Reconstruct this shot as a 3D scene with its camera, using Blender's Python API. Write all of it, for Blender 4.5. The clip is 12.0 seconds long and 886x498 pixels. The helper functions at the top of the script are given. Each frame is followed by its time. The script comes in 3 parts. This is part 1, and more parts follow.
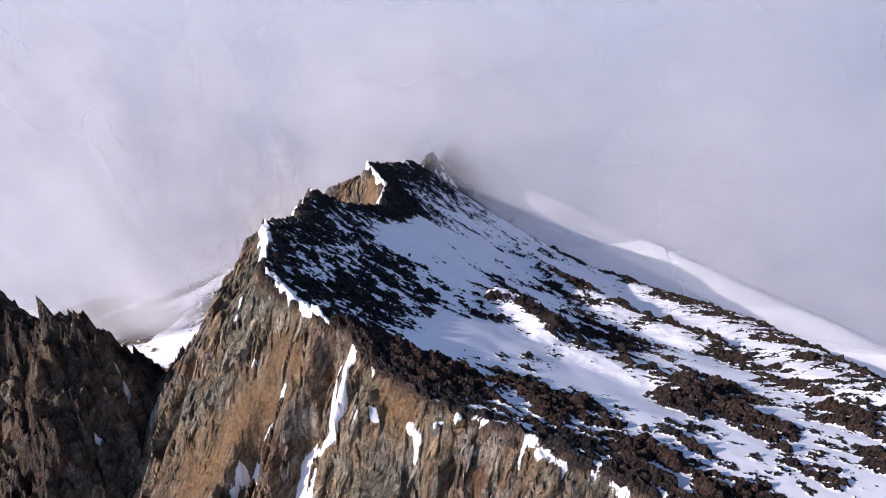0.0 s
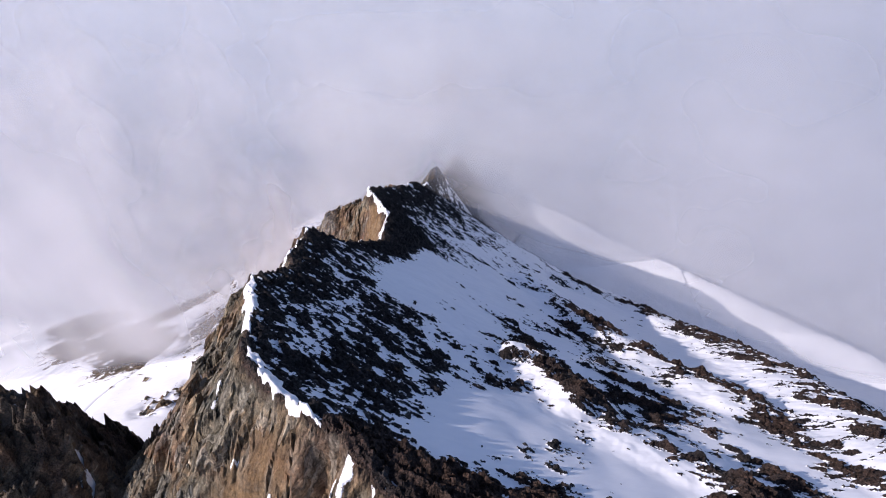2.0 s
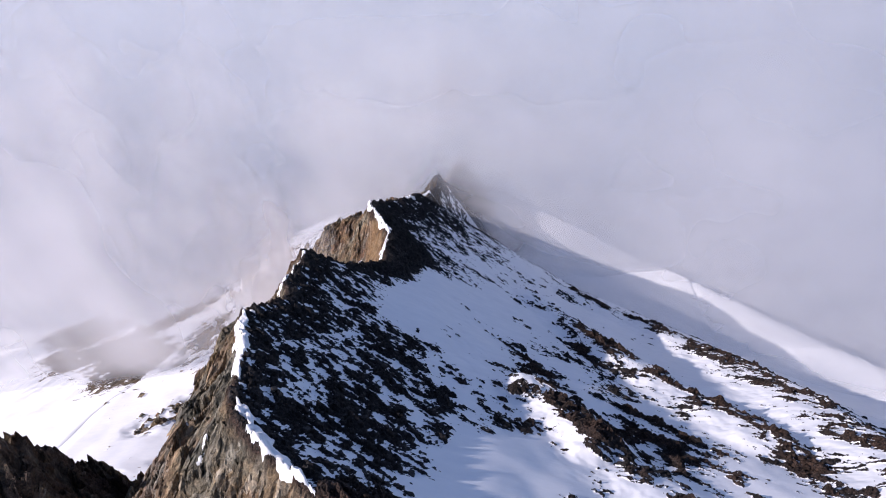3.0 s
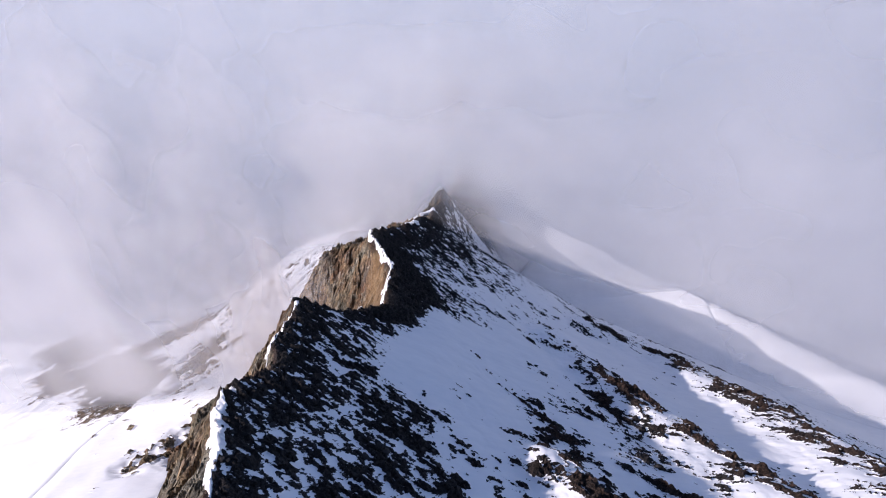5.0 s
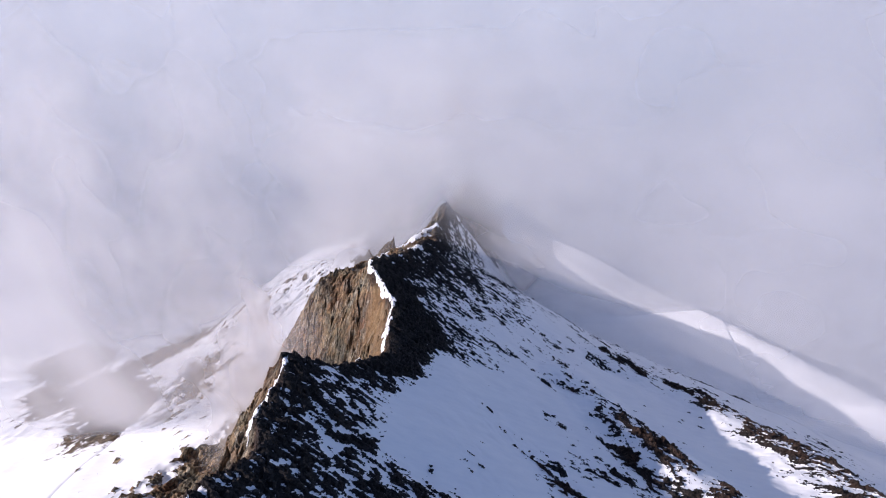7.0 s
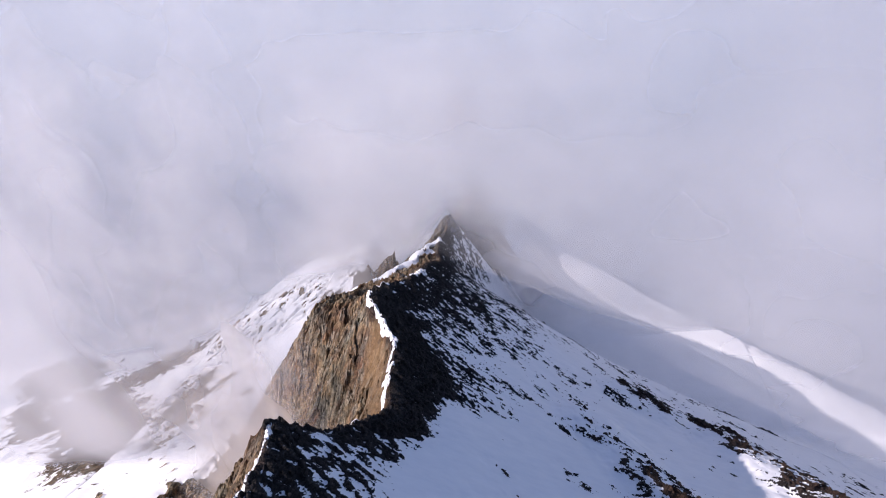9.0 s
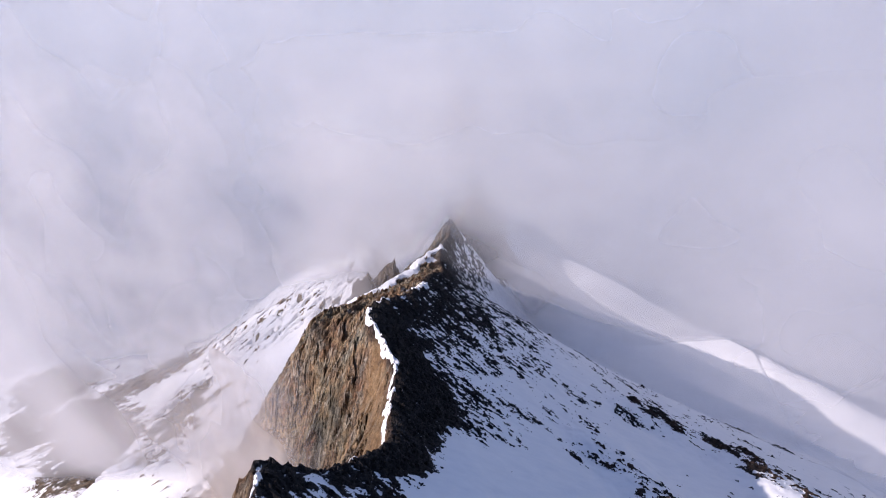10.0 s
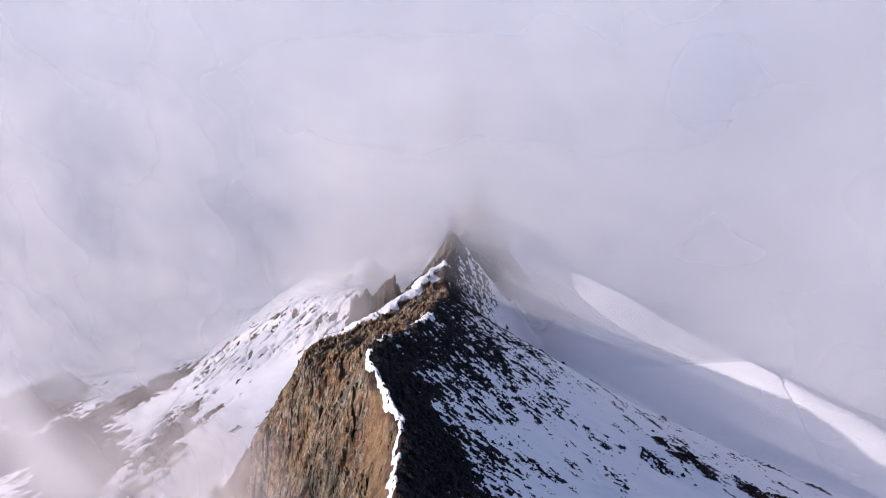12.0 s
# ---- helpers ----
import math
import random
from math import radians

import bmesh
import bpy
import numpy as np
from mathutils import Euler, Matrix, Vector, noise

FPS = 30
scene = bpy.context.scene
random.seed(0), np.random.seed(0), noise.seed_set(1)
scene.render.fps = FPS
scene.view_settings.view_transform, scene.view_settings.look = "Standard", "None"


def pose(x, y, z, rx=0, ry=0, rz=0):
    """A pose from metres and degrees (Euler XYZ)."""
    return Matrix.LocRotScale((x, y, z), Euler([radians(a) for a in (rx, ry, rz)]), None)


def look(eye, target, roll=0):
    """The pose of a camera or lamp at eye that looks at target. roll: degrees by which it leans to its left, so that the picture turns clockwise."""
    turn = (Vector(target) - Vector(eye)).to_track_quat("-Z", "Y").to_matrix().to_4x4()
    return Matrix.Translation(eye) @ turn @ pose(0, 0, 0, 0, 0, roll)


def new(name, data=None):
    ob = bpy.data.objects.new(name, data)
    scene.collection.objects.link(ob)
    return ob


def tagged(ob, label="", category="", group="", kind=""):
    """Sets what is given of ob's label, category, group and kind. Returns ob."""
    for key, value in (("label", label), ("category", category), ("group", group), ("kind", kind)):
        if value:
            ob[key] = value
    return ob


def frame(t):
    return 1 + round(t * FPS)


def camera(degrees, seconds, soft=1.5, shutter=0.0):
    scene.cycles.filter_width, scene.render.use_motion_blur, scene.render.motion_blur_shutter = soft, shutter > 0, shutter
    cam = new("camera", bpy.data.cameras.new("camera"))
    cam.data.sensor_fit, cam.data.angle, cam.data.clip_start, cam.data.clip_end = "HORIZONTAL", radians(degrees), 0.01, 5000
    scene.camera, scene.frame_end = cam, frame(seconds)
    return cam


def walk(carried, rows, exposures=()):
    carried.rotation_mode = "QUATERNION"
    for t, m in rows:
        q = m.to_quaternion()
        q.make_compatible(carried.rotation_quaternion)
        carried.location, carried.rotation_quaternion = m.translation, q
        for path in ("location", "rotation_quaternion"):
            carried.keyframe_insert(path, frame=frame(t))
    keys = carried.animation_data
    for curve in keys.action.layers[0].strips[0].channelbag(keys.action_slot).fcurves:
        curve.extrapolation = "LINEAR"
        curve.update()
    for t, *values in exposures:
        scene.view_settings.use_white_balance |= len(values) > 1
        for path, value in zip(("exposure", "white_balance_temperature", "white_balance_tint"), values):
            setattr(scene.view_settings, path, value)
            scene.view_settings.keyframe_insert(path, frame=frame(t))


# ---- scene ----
PATH = [
    (0, (-3.971, 1.819, 249.118), (-1.924, 89.731, 201.501), 0.710),
    (0.5, (-4.248, 6.808, 249.509), (-2.321, 94.763, 201.967), 0.633),
    (1, (-4.533, 11.767, 250.005), (-2.726, 99.762, 202.533), 0.559),
    (1.5, (-4.825, 16.701, 250.571), (-3.135, 104.734, 203.164), 0.486),
    (2, (-5.120, 21.617, 251.176), (-3.546, 109.684, 203.829), 0.417),
    (2.5, (-5.417, 26.518, 251.791), (-3.956, 114.616, 204.499), 0.350),
    (3, (-5.715, 31.410, 252.391), (-4.363, 119.537, 205.150), 0.286),
    (3.5, (-6.014, 36.296, 252.955), (-4.765, 124.450, 205.759), 0.225),
    (4, (-6.314, 41.182, 253.464), (-5.161, 129.358, 206.308), 0.168),
    (4.5, (-6.615, 46.070, 253.902), (-5.552, 134.267, 206.783), 0.114),
    (5, (-6.918, 50.965, 254.257), (-5.937, 139.179, 207.169), 0.064),
    (5.5, (-7.226, 55.869, 254.520), (-6.318, 144.098, 207.460), 0.018),
    (6, (-7.540, 60.785, 254.685), (-6.695, 149.027, 207.647), -0.024),
    (6.5, (-7.864, 65.716, 254.750), (-7.071, 153.969, 207.730), -0.062),
    (7, (-8.201, 70.664, 254.714), (-7.449, 158.925, 207.709), -0.096),
    (7.5, (-8.556, 75.632, 254.583), (-7.831, 163.898, 207.587), -0.125),
    (8, (-8.932, 80.620, 254.362), (-8.221, 168.890, 207.372), -0.149),
    (8.5, (-9.336, 85.632, 254.061), (-8.624, 173.902, 207.073), -0.168),
    (9, (-9.773, 90.667, 253.695), (-9.044, 178.935, 206.705), -0.182),
    (9.5, (-10.249, 95.726, 253.279), (-9.487, 183.991, 206.283), -0.191),
    (10, (-10.772, 100.811, 252.834), (-9.959, 189.071, 205.827), -0.194),
    (10.5, (-11.349, 105.922, 252.382), (-10.466, 194.173, 205.361), -0.192),
    (11, (-11.988, 111.058, 251.949), (-11.016, 199.299, 204.911), -0.183),
    (11.5, (-12.698, 116.220, 251.565), (-11.617, 204.449, 204.505), -0.169),
    (12, (-13.488, 121.407, 251.262), (-12.277, 209.621, 204.178), -0.149),
]
cam = camera(71.48, 12.0, soft=1.0)
walk(cam, [(t, look(eye, target, roll)) for t, eye, target, roll in PATH], [(0, 0.13, 6200, 23), (7, 0.16, 6250, 23), (12, 0.22, 6400, 26)])

# ---- light ----
SUN_WAY = Vector((33.0, 8.5, -17.0)).normalized()
world = bpy.data.worlds.new("sky")
scene.world = world
world.use_nodes = True
wn = world.node_tree
sky = wn.nodes.new("ShaderNodeTexSky")
sky.sky_type = "NISHITA"
sky.sun_disc = False
sky.sun_elevation = math.asin(-SUN_WAY.z)
sky.sun_rotation = math.atan2(-SUN_WAY.x, -SUN_WAY.y)
sky.altitude = 3000
sky.dust_density = 4.0
wn.nodes["Background"].inputs["Strength"].default_value = 0.15
wn.links.new(sky.outputs[0], wn.nodes["Background"].inputs["Color"])
lamp = bpy.data.lights.new("sun", "SUN")
lamp.energy = 4.5
lamp.angle = radians(0.53)
lamp.color = (1.0, 0.93, 0.83)
sun = new("sun", lamp)
sun.matrix_world = look((-300, -250, 400), Vector((-300, -250, 400)) + SUN_WAY)


# ---- noise in the plan ----
def sstep(a, b, v):
    u = np.clip((v - a) / (b - a), 0, 1)
    return u * u * (3 - 2 * u)


def smax(a, b, k):
    h = np.clip(0.5 + 0.5 * (a - b) / k, 0, 1)
    return b * (1 - h) + a * h + k * h * (1 - h)


def chance(i, j, seed):
    """An even random number for each cell of the plan."""
    n = (i.astype(np.int64) * 73856093) ^ (j.astype(np.int64) * 19349663) ^ (seed * 83492791)
    n = (n ^ (n >> 13)) * 1274126177 & 0x7FFFFFFF
    n = (n ^ (n >> 15)) * 668265263 & 0x7FFFFFFF
    return ((n ^ (n >> 13)) & 0xFFFFF) / 0xFFFFF


def wave(x, y, seed):
    """Smooth noise, about -1 to 1, one cell a metre."""
    i, j = np.floor(x), np.floor(y)
    fx, fy = x - i, y - j
    total = 0
    for a in (0, 1):
        for b in (0, 1):
            turn = chance(i + a, j + b, seed) * 2 * math.pi
            dot = np.cos(turn) * (fx - a) + np.sin(turn) * (fy - b)
            wx = fx if a else 1 - fx
            wy = fy if b else 1 - fy
            total = total + dot * (wx * wx * wx * (wx * (wx * 6 - 15) + 10)) * (wy * wy * wy * (wy * (wy * 6 - 15) + 10))
    return total * 1.5


def layers(x, y, seed, octaves=4, ridged=False):
    total, size = 0, 1.0
    for k in range(octaves):
        n = wave(x / size, y / size, seed + k)
        total = total + size * ((1 - 2 * np.abs(n)) if ridged else n)
        size *= 0.5
    return total * 1.1


def blocks(x, y, cell, seed, tilt=0.5):
    """Broken rock: cells with a height and a tilt of their own, and how near their joint is."""
    px, py = x / cell, y / cell
    i, j = np.floor(px), np.floor(py)
    best = np.full(np.shape(x), 9.0)
    second = best.copy()
    high = np.zeros(np.shape(x))
    for a in (-1, 0, 1):
        for b in (-1, 0, 1):
            ci, cj = i + a, j + b
            dx = px - ci - 0.1 - 0.8 * chance(ci, cj, seed)
            dy = py - cj - 0.1 - 0.8 * chance(ci, cj, seed + 1)
            d = dx * dx + dy * dy
            h = chance(ci, cj, seed + 2) - 0.5 + tilt * (dx * (chance(ci, cj, seed + 3) - 0.5) + dy * (chance(ci, cj, seed + 4) - 0.5)) * 2
            near = d < best
            second = np.where(near, best, np.minimum(second, d))
            high = np.where(near, h, high)
            best = np.where(near, d, best)
    return high, np.sqrt(second) - np.sqrt(best)


def along(t, nodes, column):
    """A smooth line through nodes of (t, ...)."""
    ts, vs = nodes[:, 0], nodes[:, column]
    t = np.clip(t, ts[0], ts[-1])
    i = np.clip(np.searchsorted(ts, t, side="right") - 1, 0, len(ts) - 2)
    h, m = ts[i + 1] - ts[i], np.gradient(vs, ts)
    u = (t - ts[i]) / h
    return (2 * u**3 - 3 * u**2 + 1) * vs[i] + (u**3 - 2 * u**2 + u) * h * m[i] + (3 * u**2 - 2 * u**3) * vs[i + 1] + (u**3 - u**2) * h * m[i + 1]


def capsules(x, y, rows, ragged=1.0, soft=1.6):
    """The strongest of soft strokes (x0, y0, x1, y1, radius, weight), with a ragged outline."""
    wx = x + 1.8 * ragged * layers(x / 8, y / 8, 71, 4)
    wy = y + 1.8 * ragged * layers(x / 8, y / 8, 81, 4)
    out = np.zeros(np.shape(x))
    for x0, y0, x1, y1, r, w in rows:
        ex, ey = x1 - x0, y1 - y0
        k = np.clip(((wx - x0) * ex + (wy - y0) * ey) / (ex * ex + ey * ey + 1e-9), 0, 1)
        d = np.hypot(wx - x0 - k * ex, wy - y0 - k * ey) / r
        out = np.maximum(out, w * (1 - sstep(0.2, soft, d)))
    return out


# ---- the plan of the ridge ----
# its crest, near to far: y, x, z
CREST = np.array([
    (10, 80, 172), (30, 56, 178), (45, 33, 184.5), (55, 20, 187.5), (62, 8, 188.8), (68, -3, 188.6), (75, -12, 189.4),
    (81, -18, 191.8), (87, -26, 193), (95, -33, 192.8), (110, -36, 191.2), (125, -41, 188.4), (130, -41.5, 187),
    (137, -36.5, 184.4), (150, -39, 181), (163, -37.5, 180), (169, -39.5, 177.4), (172, -39.5, 176.4), (175, -31, 171.2), (179, -27, 168.6), (186, -21.5, 165.2),
    (200, -21, 162.5), (215, -21, 160.3)])
CREST_FAR = np.array([
    (238, -29.5, 160), (248, -29.5, 156.5), (264, -19, 151), (285, -14, 144), (313, -9, 129), (350, -10, 113), (388, -8, 102),
    (410, -4, 97.5), (425, -2.5, 99), (436, -2, 92), (470, 6, 76), (500, 15, 80), (530, 20, 62), (600, 20, 30), (800, 40, -30)])
CREST = np.concatenate([CREST, CREST_FAR])
# how far the broken dark rock reaches down from the crest on the shady side: y, metres
SCREE = np.array([(10, 8.0), (45, 9), (62, 9), (75, 16), (90, 22), (110, 31), (128, 33), (140, 27), (150, 25), (165, 25), (180, 18),
                  (195, 13), (212, 24), (235, 32), (260, 38), (290, 38), (330, 34), (400, 26), (800, 10)])
# bands of rock that break through the snow of the slope: x, y to x, y, radius, weight
BANDS = [
    (57, 256, 84, 238, 3.4, 1), (84, 238, 97, 200, 5, 1), (97, 200, 95, 158, 5, 1), (95, 158, 86, 122, 4.8, 1), (86, 122, 76, 88, 4.5, 1),
    (31, 228, 36, 211, 2.2, 0.9), (36, 211, 46, 191, 4.4, 1), (46, 191, 58, 165, 4.6, 1), (58, 165, 68, 130, 3.4, 1), (68, 130, 66, 93, 3.4, 1),
    (66, 93, 60, 58, 3.6, 1), (39, 182, 41, 164, 2.8, 0.95), (1, 182, 10, 167, 2.2, 1)]
BANDS_NEAR = [
    (10, 167, 23, 143, 3.0, 1), (18, 133, 25, 117, 4.6, 1), (26, 124, 47, 122, 2.4, 0.9), (40, 139, 52, 118, 2.6, 0.9),
    (36, 112, 54, 110, 2.2, 0.85), (30, 103, 38, 80, 2.4, 0.95), (43, 84, 47, 58, 3.4, 1), (50, 100, 53, 84, 1.8, 0.9), (14, 118, 20, 104, 2.0, 0.7), (-4, 168, 6, 140, 4.5, 0.62), (8, 150, 20, 126, 4.5, 0.7), (0, 132, 14, 116, 3.5, 0.55), (20, 190, 30, 168, 3, 0.5),
    (-15, 82, -4, 77, 4.2, 1), (-4, 77, 8, 75, 4.4, 1), (8, 75, 17, 71, 4.2, 1), (17, 71, 24, 63, 5, 1), (24, 63, 36, 50, 5, 1), (36, 50, 56, 34, 5, 1)]
# smooth snow: drifts on the slope, ledges and chutes of the faces
DRIFTS = [
    (-3, 190, -12, 158, 6.5, 1), (13, 196, 4, 154, 8, 1), (20, 178, 26, 200, 6, 0.8), (2, 140, -3, 152, 4, 0.8), (4, 100, 16, 108, 6, 1), (-2, 88, 6, 98, 4.5, 1),
    (24, 93, 30, 76, 3.5, 0.9), (75, 165, 70, 200, 9, 0.9), (45, 225, 62, 225, 9, 0.9)]
LEDGES = [
    (-15.7, 80.6, -16.3, 76.5, 1.2, 1), (-16.3, 76.5, -17.8, 74.2, 0.95, 1), (-17.8, 74.2, -20.6, 73, 1.0, 1), (-18.3, 77, -20, 74.6, 0.6, 0.95),
    (-13.1, 76.2, -12.2, 74.4, 0.9, 1), (-12.2, 75.4, -10, 74, 0.7, 1), (-12.6, 79.2, -10.7, 77.5, 0.6, 0.9), (-7.4, 73, -4.8, 70, 0.45, 0.95),
    (-3.6, 69, 0, 68, 1.1, 1), (-0.2, 67.5, 0, 65.5, 0.7, 1), (1.6, 67, 3, 64.6, 1.0, 1), (3.4, 64.4, 5.6, 63.3, 0.8, 1),
    (-14.8, 70.3, -13.4, 68.8, 0.55, 0.95), (-12.9, 69.8, -11, 68, 0.6, 0.95), (-7, 67.4, -5.3, 65.2, 0.55, 0.95), (-2.1, 66, -2.6, 65.4, 0.5, 0.9),
    (8.2, 61.8, 10.6, 61.2, 1.1, 1), (9.6, 69.6, 13.4, 68.6, 0.8, 1), (9, 60.5, 8.4, 59, 0.7, 1), (14, 66, 15, 65, 0.9, 1), (17, 57.5, 21, 54.5, 1.5, 1), (25, 56, 27, 54.5, 1.3, 1), (11, 59, 13, 58, 0.9, 1),
    (-27.9, 79.4, -28.6, 78, 0.5, 0.95), (-29.4, 77.2, -30.3, 75.6, 0.6, 0.95), (-35.5, 77.4, -37, 76, 0.8, 0.9), (-33.5, 86, -34, 85, 0.4, 0.85), (-31.8, 79.5, -32.3, 78.8, 0.5, 0.85),
    (-44, 106, -45, 104.5, 0.6, 0.8), (-38, 95.5, -38.5, 94.5, 0.8, 0.9), (-29, 176.5, -31.5, 178.5, 1.5, 1), (-26.3, 180.5, -24.6, 182.5, 0.9, 1), (-34, 180, -35, 181, 0.7, 0.9)]
# steep gullies that split the near face
CLEFTS = [(-19.6, 80, -22.8, 75.5, 2.0, 0.8), (-22.8, 75.5, -25.5, 71, 2.4, 1), (-25.5, 71, -29, 62, 2.8, 1), (-31.5, 79, -37, 74, 2.2, 0.9), (-0.6, 63, -3, 57, 0.7, 0.5), (-49, 96, -56, 90, 1.6, 0.7)]
# gravelly ochre aprons of the near face
TALUS = [(-30.8, 83, -36.5, 81, 2.6, 1), (-36.5, 81, -45.6, 79, 3.4, 1), (-45.6, 79, -54, 76, 4, 0.9), (-9.6, 71.5, -7.8, 68, 1.8, 1), (-26, 82, -28, 77, 1.6, 0.7), (-24, 190, -27, 225, 2.4, 0.9), (-40, 196, -37, 186, 3.5, 0.8)]
# ribs that carry the bands: the sun strikes their near side, their far side lies in shade
RIBS = [
    (57, 256, 84, 238, 9, 0.7), (84, 238, 97, 200, 10, 1), (97, 200, 95, 158, 10, 1), (95, 158, 86, 122, 10, 0.9), (86, 122, 76, 88, 9, 0.8),
    (34, 222, 46, 191, 8, 0.8), (46, 191, 58, 165, 8, 0.9), (58, 165, 68, 130, 8, 0.7), (17, 136, 25, 115, 6, 0.9), (30, 103, 42, 84, 6, 0.5)]


def slope(x, y):
    """The broad snow slope on the shady side, straight on beyond its middle."""
    xc, yc = np.clip(x, -45, 95), np.clip(y, 72, 285)
    a, b = xc / 100, (yc - 150) / 100
    z = 161.65 - 27.91 * b + 7.07 * b * b - 45.85 * a - 24.67 * a * b + 22.38 * a * a
    gx = (-45.85 - 24.67 * b + 44.76 * a) / 100
    gy = (-27.91 + 14.14 * b - 24.67 * a) / 100
    return z + gx * (x - xc) + gy * (y - yc) * np.where(y < 72, 0.6, 1)


def broad(x, y):
    """The mountain without its detail, and the way across from the crest (+: the shady slope)."""
    xc, zc = along(y, CREST, 1), along(y, CREST, 2)
    d = x - xc
    dr, dl = np.maximum(d, 0), np.maximum(-d, 0)
    right = slope(x, y) + (zc - slope(xc, y)) * np.exp(-dr / 15)
    # past the last band the slope falls away in shade, then eases into the sun
    brow = np.interp(y, (60, 88, 122, 158, 200, 238, 256, 313), (70, 77, 88, 98, 101, 90, 80, 62))
    past = np.maximum(x - brow, 0)
    ease = np.maximum(x - 109 - 0.77 * np.clip(313 - y, -60, 260), 0)
    right = np.where(x > brow, slope(brow, y) + (zc - slope(xc, y)) * np.exp(-np.maximum(brow - xc, 0) / 15) - 0.45 * past * past / (past + 4) + 0.27 * ease * ease / (ease + 8), right)
    far = zc - (0.72 + 0.75 * sstep(300, 370, y)) * dr - 0.1 * dr * np.exp(-dr / 20)
    w = sstep(262, 330, y)
    right = right * (1 - w) + far * w
    steep = 0.85 + 0.3 * sstep(76, 90, y) + 0.45 * sstep(108, 124, y) + 0.25 * sstep(195, 212, y)
    left = zc - steep * dl - 0.1 * dl * sstep(8, 20, dl)
    ledge = np.interp(y, (265, 295, 320, 350, 389, 425), (33, 46, 42, 22, 7, 3.5))
    shelf = zc - 0.42 * np.minimum(dl, ledge) - 1.7 * np.maximum(dl - ledge, 0)
    w = sstep(246, 266, y)
    left = left * (1 - w) + shelf * w
    z = np.where(d >= 0, right, left)
    ice = np.maximum(-7 + 0.32 * (np.minimum(x, -165) + 205) + (0.1 + 0.22 * sstep(215, 300, y)) * (np.minimum(np.maximum(x, -165), -20) + 165) - 0.31 * (y - 361), -260)
    ice = ice + 44 * sstep(325, 480, y + 0.2 * x) * sstep(600, 500, y) * sstep(-215, -90, x) * sstep(-34, -62, x)
    ice = np.where(d < 0, ice + 2 * layers(x / 60, y / 60, 5, 3), -400)
    z = smax(z, ice, 14)
    # the snowfield beyond the shaded side
    beyond = 0.79 * (x - 109) + 0.61 * (y - 313)
    field = 42 + 34 * (1 - np.exp(-np.maximum(beyond - 4, 0) / 40)) + 0.6 * np.minimum(beyond, 0) - 1.1 * np.maximum(beyond - 46, 0) - 70 * sstep(75, 25, d) + 2 * layers(x / 70, y / 70, 15, 3)
    z = np.where(d > 0, smax(z, field, 10), z)
    return smax(z, -180 + 12 * layers(x / 300, y / 300, 9, 3), 40), d


